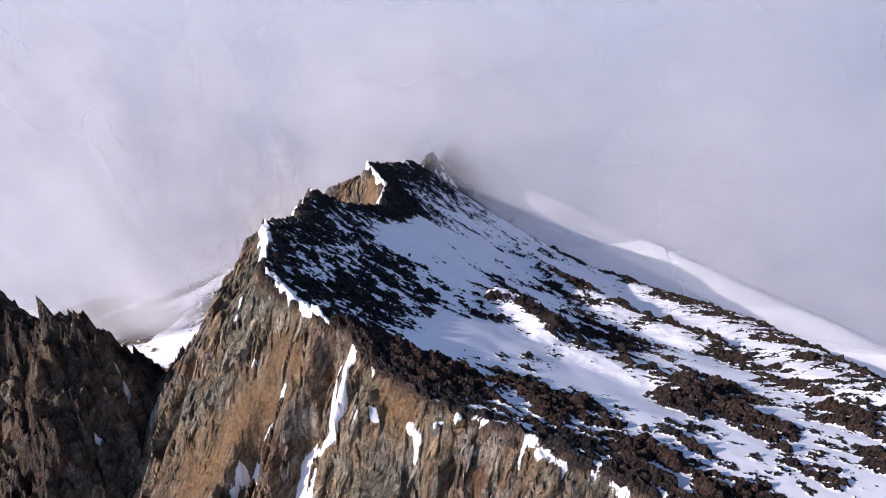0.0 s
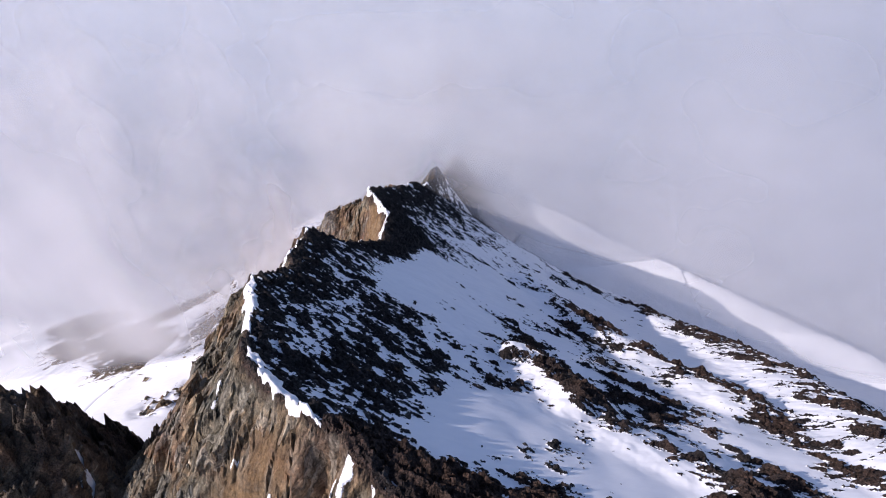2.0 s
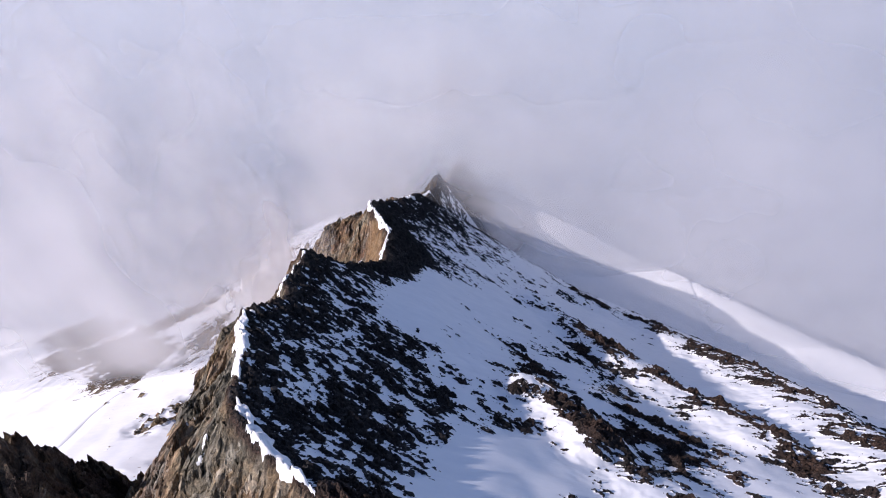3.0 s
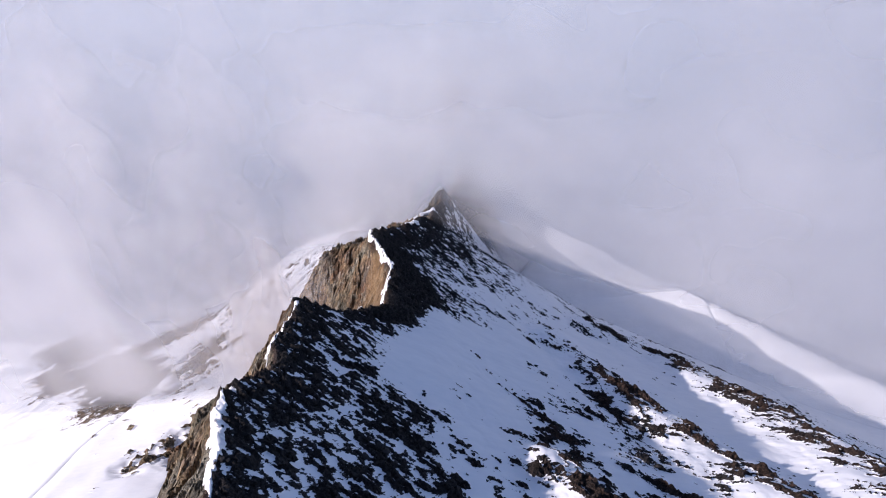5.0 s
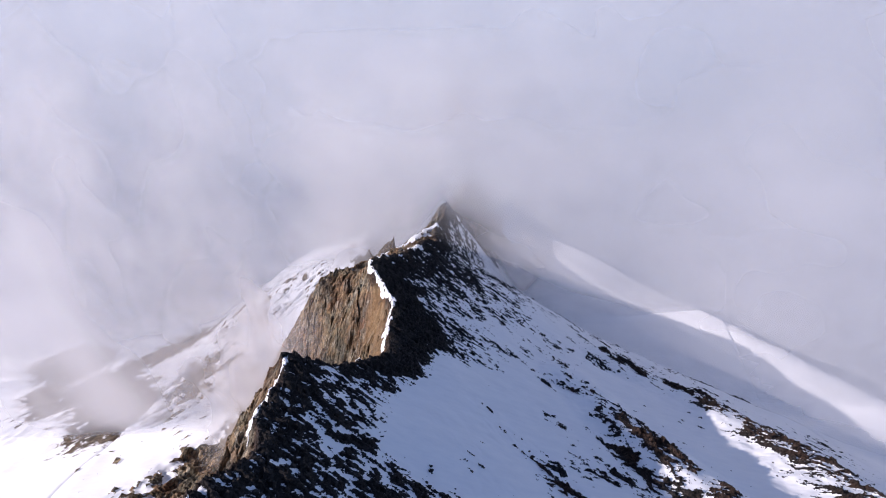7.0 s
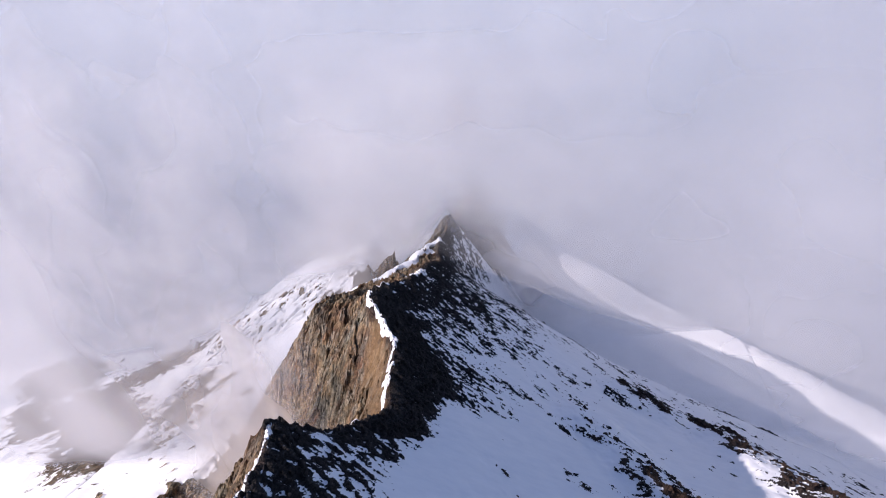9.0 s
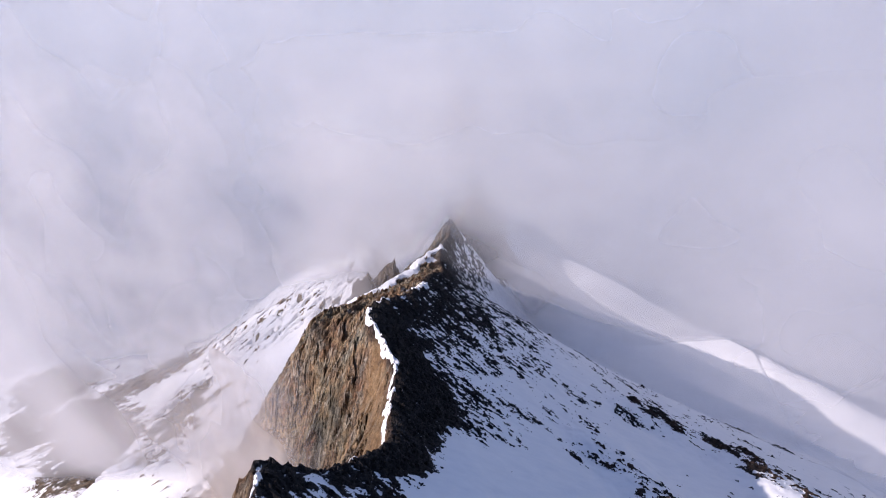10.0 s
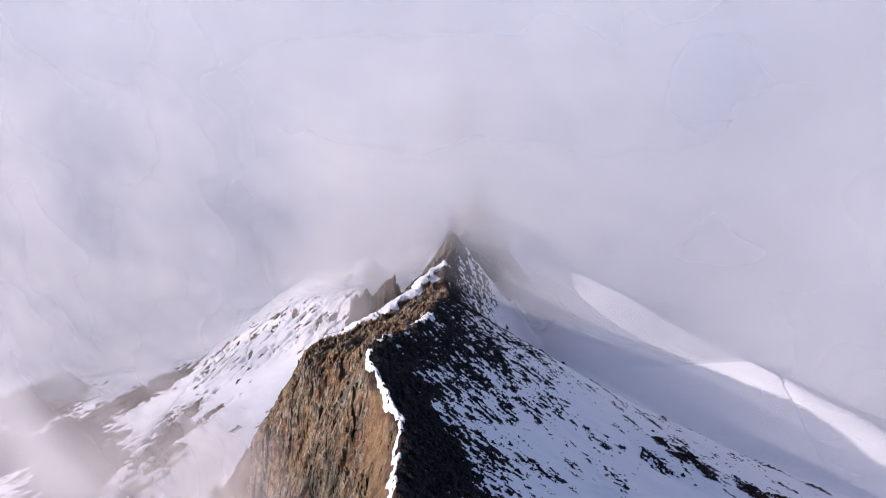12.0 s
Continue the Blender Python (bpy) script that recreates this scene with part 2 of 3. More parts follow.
def ground(x, y, fine=True):
    """Height, depth of snow over the rock, and how much the rock is cliff rather than dark scree."""
    z, d = broad(x, y)
    u, v = 0.5 * x - 0.87 * y, 0.87 * x + 0.5 * y
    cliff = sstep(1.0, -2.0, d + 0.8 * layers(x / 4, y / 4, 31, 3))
    bands = np.maximum(capsules(x, y, BANDS, 1.5, 2.3), capsules(x, y, BANDS_NEAR, 1.5, 2.2))
    bands = bands * (0.5 + 0.5 * np.maximum(sstep(-0.55, 0.15, layers(u / 16, v / 7, 95, 4)), sstep(88, 78, y)))
    bands = bands * (0.58 + 0.42 * np.maximum(sstep(-0.35, 0.2, layers(u / 6, v / 3, 103, 4)), sstep(90, 80, y)))
    drifts = capsules(x, y, DRIFTS, 0.6, 2.2)
    ledges = capsules(x, y, LEDGES, 0.55, 1.9) if fine else 0 * x
    reach = d / along(y, SCREE, 1)
    scree = sstep(1.3, 0.75, reach + 0.16 * layers(x / 16, y / 16, 41, 4))
    bare = sstep(176, 186, y) * sstep(17, 7, d + 1.5 * layers(x / 6, y / 6, 43, 3)) * sstep(262, 236, y)
    bare = bare * (1 - 0.75 * sstep(0.05, 0.4, layers(u / 9, v / 4, 107, 4)) * sstep(205, 225, y))
    # broken rock
    flow = layers(u / 13 + 0.4 * layers(x / 12, y / 12, 53, 2), v / 5.5, 51, 6)
    ribs = capsules(x, y, RIBS, 0.8, 1.7)
    if fine:
        b0, e0 = blocks(u / 1.5 + 0.6 * layers(x / 5, y / 5, 2, 2), v, 2.6, 7)
        h, w = 0.87 * x - 0.5 * y, 0.5 * x + 0.87 * y
        b1, e1 = blocks(h / 2.0 + 0.5 * layers(x / 3, y / 3, 3, 2), w, 0.95, 11)
        b2, e2 = blocks(h / 1.5, w + 0.2 * layers(x / 2, y / 2, 4, 2), 0.6, 17)
        rough = 0.35 * b0 + 0.9 * b1 + 0.6 * b2 + 0.6 * layers(h / 3.2, w / 1.1, 131, 3) - 0.1 * (e1 < 0.08)
    else:
        rough = 0.6 * layers(x / 6, y / 6, 11, 3)
    # slabs and gullies of the cliffs run aslant down the fall line, with gravel aprons between
    down, lean = -0.62 * x - 0.78 * y, 0.78 * x - 0.62 * y + 2.2 * layers(x / 13, y / 13, 21, 4)
    talus = capsules(x, y, TALUS, 0.9, 2.0) if fine else 0 * x
    if fine:
        s0, g0 = blocks(down / 2.6, lean + 0.5 * layers(x / 4, y / 4, 25, 2), 5.2, 63, 1.2)
        s1, g1 = blocks(down / 2.8, lean, 2.0, 61, 1.1)
        s2, g2 = blocks(down / 2.0, lean, 0.95, 67, 0.9)
        gully = layers(down / 26, lean / 9, 27, 4, ridged=True)
        crag = 1.1 * gully + 2.0 * s0 + 1.5 * s1 + 0.8 * s2 - 0.5 * (g1 < 0.07) + 0.9 * layers(x / 6, y / 6, 29, 5) - 1.2
        crag = crag * (1 - 0.8 * talus) + talus * (0.25 * b2 + 0.3 * layers(x / 5, y / 5, 33, 4) - 0.5)
    else:
        crag = layers(down / 20, lean / 8, 27, 4, ridged=True)
    crag = crag * sstep(-0.5, 5, -d) + rough * sstep(5, -0.5, -d)
    # clefts split the near face below the crest
    cleft = capsules(x, y, CLEFTS, 0.5) if fine else 0 * x
    wide = layers(x / 24, y / 24, 57, 3)
    specks = sstep(0.08, 0.42, layers(u / 8, v / 4.5, 109, 4) + 0.35 * layers(x / 34, y / 34, 113, 2))
    specks = specks * (1 - drifts) * sstep(18, 30, d) * sstep(96, 80, d) * sstep(195, 150, y)
    z = z + (1 - cliff) * 4.2 * ribs
    field = sstep(-14, 6, 0.79 * (x - 109) + 0.61 * (y - 313)) * sstep(20, 50, d)
    rock = z - 4 * field + (1 - cliff) * (1 - field) * (rough * (0.95 + 0.35 * bands) + 0.8 * specks + (0.85 - 0.55 * scree) * flow + 1.0 * bands + 0.5 * scree + 0.4 * bare - 1.3 * drifts) + cliff * (crag - 9 * cleft)
    cover = 0.85 + 0.5 * wide - 0.6 * bands - scree * (0.42 + 0.35 * wide + 0.4 * sstep(0.42, 0.05, reach) - 0.2 * sstep(0.4, 0.9, reach)) - 0.5 * bare
    cover = cover - 1.6 * sstep(430, 455, y) * sstep(60, 40, d)
    cover = cover * (1 - cliff) + cliff * (-1.15 + 1.75 * ledges + 0.55 * layers(x / 2.2, y / 2.2, 97, 4))
    low = sstep(10, 40, -d - np.interp(y, (180, 215, 270, 330), (32, 62, 78, 45)) + 16 * layers(x / 26, y / 26, 37, 4)) * sstep(105, 55, z - 25 * sstep(190, 230, y) * sstep(330, 290, y) + 22 * layers(x / 45, y / 18, 39, 4))
    low = np.maximum(low, sstep(-35, -60, d) * sstep(395, 425, y))
    # rock breaks through the snow far below the ochre face, and on the flank behind it
    p, q = 0.8 * x + 0.6 * y, 0.6 * x - 0.8 * y
    outcrop = sstep(0.1, 0.36, layers(p / 60, q / 26, 45, 3) + 0.5 * layers(p / 9, q / 5, 47, 4)) * sstep(-120, -150, x) * sstep(290, 320, y)
    flank = sstep(0.1, 0.4, layers(p / 12, q / 3.0, 145, 5) + 0.3 * layers(x / 30, y / 30, 149, 2)) * sstep(400, 425, y) * sstep(-40, -60, x)
    cover = cover * (1 - low) + low * (2.5 - 4.4 * np.maximum(outcrop, 0.66 * flank))
    snow = z + 0.35 * (1 - cliff) * bands + cover + 0.12 * layers(x / 16, y / 16, 91, 3) + cliff * (crag * (0.85 * (1 - low) + 0.3 * low * outcrop) - 9 * cleft)
    return smax(rock, snow, 0.1), snow - rock, cliff + (1 - cliff) * 0.5 * bands, 0.8 * talus * cliff


# ---- materials ----
def material(name):
    m = bpy.data.materials.new(name)
    m.use_nodes = True
    nt = m.node_tree
    return m, nt, nt.nodes["Principled BSDF"]


def node(nt, kind, **sockets):
    n = nt.nodes.new(kind)
    for key, value in sockets.items():
        if key in n.inputs:
            if isinstance(value, bpy.types.NodeSocket):
                nt.links.new(value, n.inputs[key])
            else:
                n.inputs[key].default_value = value
    return n


def maths(nt, op, a, b=0.0, c=0.0):
    n = nt.nodes.new("ShaderNodeMath")
    n.operation = op
    for k, value in enumerate((a, b, c)):
        if isinstance(value, bpy.types.NodeSocket):
            nt.links.new(value, n.inputs[k])
        else:
            n.inputs[k].default_value = value
    return n.outputs[0]


def grain(nt, coords, scale, stretch=(1, 1, 1), turn=(0, 0, 0), detail=6, rough=0.6):
    """Noise, turned and then stretched."""
    spun = node(nt, "ShaderNodeMapping", Vector=coords)
    spun.inputs["Rotation"].default_value = [radians(a) for a in turn]
    place = node(nt, "ShaderNodeMapping", Vector=spun.outputs[0])
    place.inputs["Scale"].default_value = stretch
    n = node(nt, "ShaderNodeTexNoise", Vector=place.outputs[0], Scale=scale, Detail=detail, Roughness=rough)
    return n.outputs["Fac"]


def ramp(nt, fac, stops):
    n = nt.nodes.new("ShaderNodeValToRGB")
    nt.links.new(fac, n.inputs[0])
    e = n.color_ramp.elements
    while len(e) < len(stops):
        e.new(0.5)
    for k, (p, c) in enumerate(stops):
        e[k].position, e[k].color = p, (*c, 1)
    return n.outputs[0]


def blend(nt, fac, a, b):
    n = nt.nodes.new("ShaderNodeMix")
    n.data_type = "RGBA"
    for socket, value in ((n.inputs[0], fac), (n.inputs[6], a), (n.inputs[7], b)):
        if isinstance(value, bpy.types.NodeSocket):
            nt.links.new(value, socket)
        else:
            socket.default_value = value if isinstance(value, float) else (*value, 1)
    return n.outputs[2]


def aligned(nt, pos, way, squeeze):
    """Coordinates with one axis along a way, squeezed so that patterns draw out along it."""
    w = Vector(way).normalized()
    a = w.orthogonal().normalized()
    out = nt.nodes.new("ShaderNodeCombineXYZ")
    for k, (axis, f) in enumerate(((a, 1.0), (w.cross(a), 1.0), (w, squeeze))):
        dot = nt.nodes.new("ShaderNodeVectorMath")
        dot.operation = "DOT_PRODUCT"
        nt.links.new(pos, dot.inputs[0])
        dot.inputs[1].default_value = axis * f
        nt.links.new(dot.outputs["Value"], out.inputs[k])
    return out.outputs[0]


def cells(nt, coords, scale, feature):
    n = nt.nodes.new("ShaderNodeTexVoronoi")
    n.feature = feature
    nt.links.new(coords, n.inputs["Vector"])
    n.inputs["Scale"].default_value = scale
    return n


def channel(nt, colour, k):
    n = nt.nodes.new("ShaderNodeSeparateColor")
    nt.links.new(colour, n.inputs[0])
    return n.outputs[k]


def scaled(nt, colour, by):
    n = nt.nodes.new("ShaderNodeVectorMath")
    n.operation = "SCALE"
    nt.links.new(colour, n.inputs[0])
    nt.links.new(by, n.inputs["Scale"])
    return n.outputs[0]


def bent(nt, pos, scale, by):
    """Coordinates pushed about by noise."""
    warp = node(nt, "ShaderNodeTexNoise", Vector=pos, Scale=scale, Detail=4.0)
    n = nt.nodes.new("ShaderNodeVectorMath")
    n.operation = "MULTIPLY_ADD"
    nt.links.new(warp.outputs["Color"], n.inputs[0])
    n.inputs[1].default_value = (by, by, by)
    nt.links.new(pos, n.inputs[2])
    return n.outputs[0]


def rock_colours(nt, pos, cliff, talus):
    """Ochre, grey and rust cliff rock in slabs, gravel aprons, and near-black scree; also heights for the relief."""
    hue = grain(nt, pos, 0.06, detail=6, rough=0.65)
    rust = grain(nt, pos, 0.11, (1, 1, 0.6), detail=6, rough=0.65)
    grit = grain(nt, pos, 2.6, detail=9, rough=0.8)
    down = aligned(nt, bent(nt, bent(nt, pos, 0.12, 5.0), 0.7, 1.4), (-0.48, -0.6, -0.63), 0.24)
    streak = grain(nt, down, 0.9, detail=8, rough=0.7)
    slab = cells(nt, down, 0.62, "F1")
    plate = cells(nt, down, 1.7, "F1")
    edge1 = cells(nt, down, 0.62, "DISTANCE_TO_EDGE").outputs["Distance"]
    edge2 = cells(nt, down, 1.7, "DISTANCE_TO_EDGE").outputs["Distance"]
    stone = ramp(nt, hue, [(0.34, (0.12, 0.115, 0.09)), (0.44, (0.19, 0.16, 0.11)), (0.5, (0.27, 0.195, 0.115)), (0.57, (0.21, 0.14, 0.085)), (0.66, (0.18, 0.155, 0.125))])
    rusty = ramp(nt, rust, [(0.52, (0, 0, 0)), (0.66, (0.75, 0.75, 0.75))])
    stone = blend(nt, rusty, stone, (0.19, 0.085, 0.043))
    pale = ramp(nt, channel(nt, slab.outputs["Color"], 2), [(0.62, (0, 0, 0)), (0.9, (0.55, 0.55, 0.55))])
    stone = blend(nt, pale, stone, (0.31, 0.285, 0.23))
    tone = maths(nt, "ADD", maths(nt, "MULTIPLY_ADD", channel(nt, plate.outputs["Color"], 0), 0.55, 0.3), maths(nt, "MULTIPLY", channel(nt, slab.outputs["Color"], 0), 0.4))
    tone = maths(nt, "MULTIPLY", tone, maths(nt, "MULTIPLY_ADD", streak, 4.4, -1.1))
    tone = maths(nt, "MULTIPLY", tone, maths(nt, "MULTIPLY_ADD", grit, 3.0, -0.4))
    gap1 = ramp(nt, edge1, [(0.0, (0.85, 0.85, 0.85)), (0.05, (0, 0, 0))])
    gap2 = ramp(nt, edge2, [(0.0, (0.6, 0.6, 0.6)), (0.055, (0, 0, 0))])
    broken = ramp(nt, streak, [(0.36, (1, 1, 1)), (0.5, (0.15, 0.15, 0.15))])
    cracks = maths(nt, "MULTIPLY", maths(nt, "MAXIMUM", gap1, gap2), broken)
    wall = blend(nt, cracks, scaled(nt, stone, tone), (0.02, 0.017, 0.014))
    # gravel aprons: even, sandy, dotted with stones
    dots = cells(nt, pos, 2.2, "F1")
    sand = ramp(nt, grain(nt, pos, 0.3, detail=6, rough=0.7), [(0.34, (0.14, 0.09, 0.05)), (0.5, (0.26, 0.155, 0.07)), (0.68, (0.31, 0.205, 0.11))])
    sand = scaled(nt, sand, maths(nt, "ADD", maths(nt, "MULTIPLY_ADD", channel(nt, dots.outputs["Color"], 0), 0.45, -0.35), maths(nt, "MULTIPLY", grit, 2.1)))
    wall = blend(nt, talus, wall, sand)
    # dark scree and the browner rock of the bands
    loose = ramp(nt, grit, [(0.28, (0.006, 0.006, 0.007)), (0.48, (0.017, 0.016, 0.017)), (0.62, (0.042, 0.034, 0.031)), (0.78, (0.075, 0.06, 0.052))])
    brown = ramp(nt, grit, [(0.28, (0.01, 0.008, 0.007)), (0.48, (0.042, 0.027, 0.021)), (0.62, (0.1, 0.06, 0.043)), (0.78, (0.17, 0.115, 0.085))])
    strewn = aligned(nt, bent(nt, pos, 0.8, 0.8), (0.5, -0.87, 0.2), 0.6)
    block = cells(nt, strewn, 1.5, "F1")
    small = cells(nt, strewn, 4.0, "F1")
    seam = cells(nt, strewn, 1.5, "DISTANCE_TO_EDGE").outputs["Distance"]
    pebbly = maths(nt, "ADD", maths(nt, "MULTIPLY_ADD", channel(nt, block.outputs["Color"], 0), 0.8, 0.25), maths(nt, "MULTIPLY", channel(nt, small.outputs["Color"], 0), 0.8))
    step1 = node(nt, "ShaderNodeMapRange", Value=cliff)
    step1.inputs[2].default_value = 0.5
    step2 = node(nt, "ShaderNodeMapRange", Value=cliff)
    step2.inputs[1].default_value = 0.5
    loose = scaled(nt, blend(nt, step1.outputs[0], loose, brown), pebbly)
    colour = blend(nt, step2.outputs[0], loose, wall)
    slabs = maths(nt, "ADD", maths(nt, "MULTIPLY", maths(nt, "MINIMUM", edge1, 0.22), 1.5), maths(nt, "MULTIPLY", maths(nt, "MINIMUM", edge2, 0.2), 0.8))
    slabs = maths(nt, "ADD", slabs, maths(nt, "MULTIPLY_ADD", channel(nt, plate.outputs["Color"], 1), 0.3, maths(nt, "MULTIPLY", channel(nt, slab.outputs["Color"], 1), 0.4)))
    slabs = maths(nt, "ADD", maths(nt, "MULTIPLY", slabs, maths(nt, "SUBTRACT", 1.0, talus)), maths(nt, "ADD", maths(nt, "MULTIPLY", streak, 0.9), maths(nt, "MULTIPLY", grit, 0.5)))
    piled = maths(nt, "ADD", maths(nt, "MULTIPLY", maths(nt, "MINIMUM", seam, 0.2), 1.6), maths(nt, "ADD", maths(nt, "MULTIPLY", channel(nt, block.outputs["Color"], 1), 0.4), maths(nt, "MULTIPLY_ADD", channel(nt, small.outputs["Color"], 1), 0.2, maths(nt, "MULTIPLY", grit, 0.4))))
    mixed = nt.nodes.new("ShaderNodeMix")
    for k, value in ((0, step2.outputs[0]), (2, piled), (3, slabs)):
        nt.links.new(value, mixed.inputs[k])
    return colour, mixed.outputs[0]


def mountain_material(name, ragged):
    m, nt, bsdf = material(name)
    pos = nt.nodes.new("ShaderNodeNewGeometry").outputs["Position"]
    depth = node(nt, "ShaderNodeAttribute")
    depth.attribute_name = "snow_depth"
    cliff = node(nt, "ShaderNodeAttribute")
    cliff.attribute_name = "cliff"
    talus = node(nt, "ShaderNodeAttribute")
    talus.attribute_name = "talus"
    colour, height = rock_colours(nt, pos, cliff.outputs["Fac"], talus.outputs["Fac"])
    edge = grain(nt, pos, 1.7 if ragged < 2 else 0.16, (1, 1, 1), detail=9, rough=0.75)
    level = maths(nt, "ADD", depth.outputs["Fac"], maths(nt, "MULTIPLY", maths(nt, "SUBTRACT", edge, 0.6), ragged))
    white = node(nt, "ShaderNodeMapRange", Value=level)
    white.inputs[1].default_value, white.inputs[2].default_value = -0.03, 0.05 * max(1, ragged)
    drift = grain(nt, pos, 0.25, (1, 2.2, 1), (0, 0, 0.5), detail=5)
    pure = ramp(nt, drift, [(0.3, (0.80, 0.81, 0.83)), (0.7, (0.86, 0.86, 0.865))])
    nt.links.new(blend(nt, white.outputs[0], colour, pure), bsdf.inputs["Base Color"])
    gloss = node(nt, "ShaderNodeMapRange", Value=white.outputs[0])
    gloss.inputs[3].default_value, gloss.inputs[4].default_value = 0.88, 0.6
    nt.links.new(gloss.outputs[0], bsdf.inputs["Roughness"])
    bsdf.inputs["Specular IOR Level"].default_value = 0.25
    rockbump = node(nt, "ShaderNodeBump", Height=height)
    rockbump.inputs["Distance"].default_value = 1.0
    nt.links.new(maths(nt, "MULTIPLY", maths(nt, "SUBTRACT", 1.0, white.outputs[0]), 0.9), rockbump.inputs["Strength"])
    snowbump = node(nt, "ShaderNodeBump", Height=drift, Normal=rockbump.outputs[0])
    snowbump.inputs["Distance"].default_value = 0.12
    nt.links.new(maths(nt, "MULTIPLY", white.outputs[0], 0.5), snowbump.inputs["Strength"])
    nt.links.new(snowbump.outputs[0], bsdf.inputs["Normal"])
    return m


def snow_material():
    m, nt, bsdf = material("wind_packed_snow")
    pos = nt.nodes.new("ShaderNodeNewGeometry").outputs["Position"]
    n = grain(nt, pos, 0.8, detail=6)
    nt.links.new(ramp(nt, n, [(0.3, (0.80, 0.81, 0.83)), (0.7, (0.87, 0.87, 0.875))]), bsdf.inputs["Base Color"])
    bsdf.inputs["Roughness"].default_value = 0.6
    bsdf.inputs["Specular IOR Level"].default_value = 0.25
    bump = node(nt, "ShaderNodeBump", Height=n, Strength=0.4, Distance=0.3)
    nt.links.new(bump.outputs[0], bsdf.inputs["Normal"])
    return m


def mist_material(name, low, high, scale, hue=(0.95, 0.95, 0.96, 1)):
    """Cloud: lit from both sides, thick and thin by soft noise."""
    m, nt, bsdf = material(name)
    nt.nodes.remove(bsdf)
    pos = nt.nodes.new("ShaderNodeNewGeometry").outputs["Position"]
    n = grain(nt, pos, scale, (1, 1, 1.25), detail=2.5, rough=0.42)
    thick = node(nt, "ShaderNodeMapRange", Value=n)
    thick.interpolation_type = "SMOOTHERSTEP"
    for k, v in enumerate((0.24, 0.76, low, high)):
        thick.inputs[k + 1].default_value = v
    fade = node(nt, "ShaderNodeAttribute")
    fade.attribute_name = "thickness"
    alpha = maths(nt, "MULTIPLY", maths(nt, "MINIMUM", maths(nt, "MAXIMUM", thick.outputs[0], 0.0), 1.0), fade.outputs["Fac"])
    face = node(nt, "ShaderNodeBsdfDiffuse", Color=hue)
    back = node(nt, "ShaderNodeBsdfTranslucent", Color=hue)
    lit = node(nt, "ShaderNodeMixShader", Fac=0.5)
    nt.links.new(face.outputs[0], lit.inputs[1])
    nt.links.new(back.outputs[0], lit.inputs[2])
    mixed = nt.nodes.new("ShaderNodeMixShader")
    nt.links.new(alpha, mixed.inputs[0])
    nt.links.new(nt.nodes.new("ShaderNodeBsdfTransparent").outputs[0], mixed.inputs[1])
    nt.links.new(lit.outputs[0], mixed.inputs[2])
    nt.links.new(mixed.outputs[0], nt.nodes["Material Output"].inputs["Surface"])
    return m


RIDGE = mountain_material("rock_and_snow", 1.1)
VALLEY = mountain_material("glacier_and_moraine", 6.0)
SNOW = snow_material()


# ---- the mountain ----
def sheet(name, xs, ys, height, mat, extra=None):
    """One mesh over a grid of the plan. height(x, y) gives z; extra: attributes by name."""
    nx, ny = len(xs), len(ys)
    gx, gy = np.meshgrid(xs, ys)
    gz, attributes = height(gx.ravel(), gy.ravel())
    verts = np.stack([gx.ravel(), gy.ravel(), gz], -1)
    k = np.arange(nx * ny).reshape(ny, nx)
    quads = np.stack([k[:-1, :-1], k[:-1, 1:], k[1:, 1:], k[1:, :-1]], -1).reshape(-1, 4)
    return raw_mesh(name, verts, quads, mat, attributes)


def raw_mesh(name, verts, quads, mat, attributes=None, smooth=True):
    me = bpy.data.meshes.new(name)
    n = len(quads)
    me.vertices.add(len(verts))
    me.vertices.foreach_set("co", np.asarray(verts, np.float32).ravel())
    me.loops.add(4 * n)
    me.loops.foreach_set("vertex_index", np.asarray(quads, np.int32).ravel())
    me.polygons.add(n)
    me.polygons.foreach_set("loop_start", np.arange(0, 4 * n, 4, dtype=np.int32))
    me.polygons.foreach_set("loop_total", np.full(n, 4, np.int32))
    soft = np.full(n, smooth)
    if attributes and "snow_depth" in attributes:
        soft = np.asarray(attributes["snow_depth"])[np.asarray(quads)].min(1) > 0.02
    me.polygons.foreach_set("use_smooth", soft)
    for key, values in (attributes or {}).items():
        me.attributes.new(key, "FLOAT", "POINT").data.foreach_set("value", np.asarray(values, np.float32))
    me.update(calc_edges=True)
    me.materials.append(mat)
    return new(name, me)


def spaced(stops):
    """Grid lines: stops of (place, spacing there)."""
    out = [stops[0][0]]
    ps, ss = zip(*stops)
    while out[-1] < ps[-1]:
        out.append(out[-1] + float(np.interp(out[-1], ps, ss)))
    return np.array(out)


def ridge_height(x, y):
    z, depth, cliff, talus = ground(x, y)
    rim = np.minimum(np.minimum(x - CORE[0], CORE[1] - x), np.minimum(y - CORE[2], CORE[3] - y))
    return z - 10 * sstep(6, 0, rim), {"snow_depth": depth, "cliff": cliff, "talus": talus}


CORE = (-178, 150, 16, 480)
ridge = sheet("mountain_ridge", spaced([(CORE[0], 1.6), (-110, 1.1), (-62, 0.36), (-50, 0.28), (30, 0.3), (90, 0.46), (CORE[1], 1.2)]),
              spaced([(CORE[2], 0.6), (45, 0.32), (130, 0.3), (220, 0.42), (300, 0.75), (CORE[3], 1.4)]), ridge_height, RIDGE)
tagged(ridge, "rocky alpine ridge with brown cliffs and snow-covered dark scree", "mountain ridge", kind="structure")


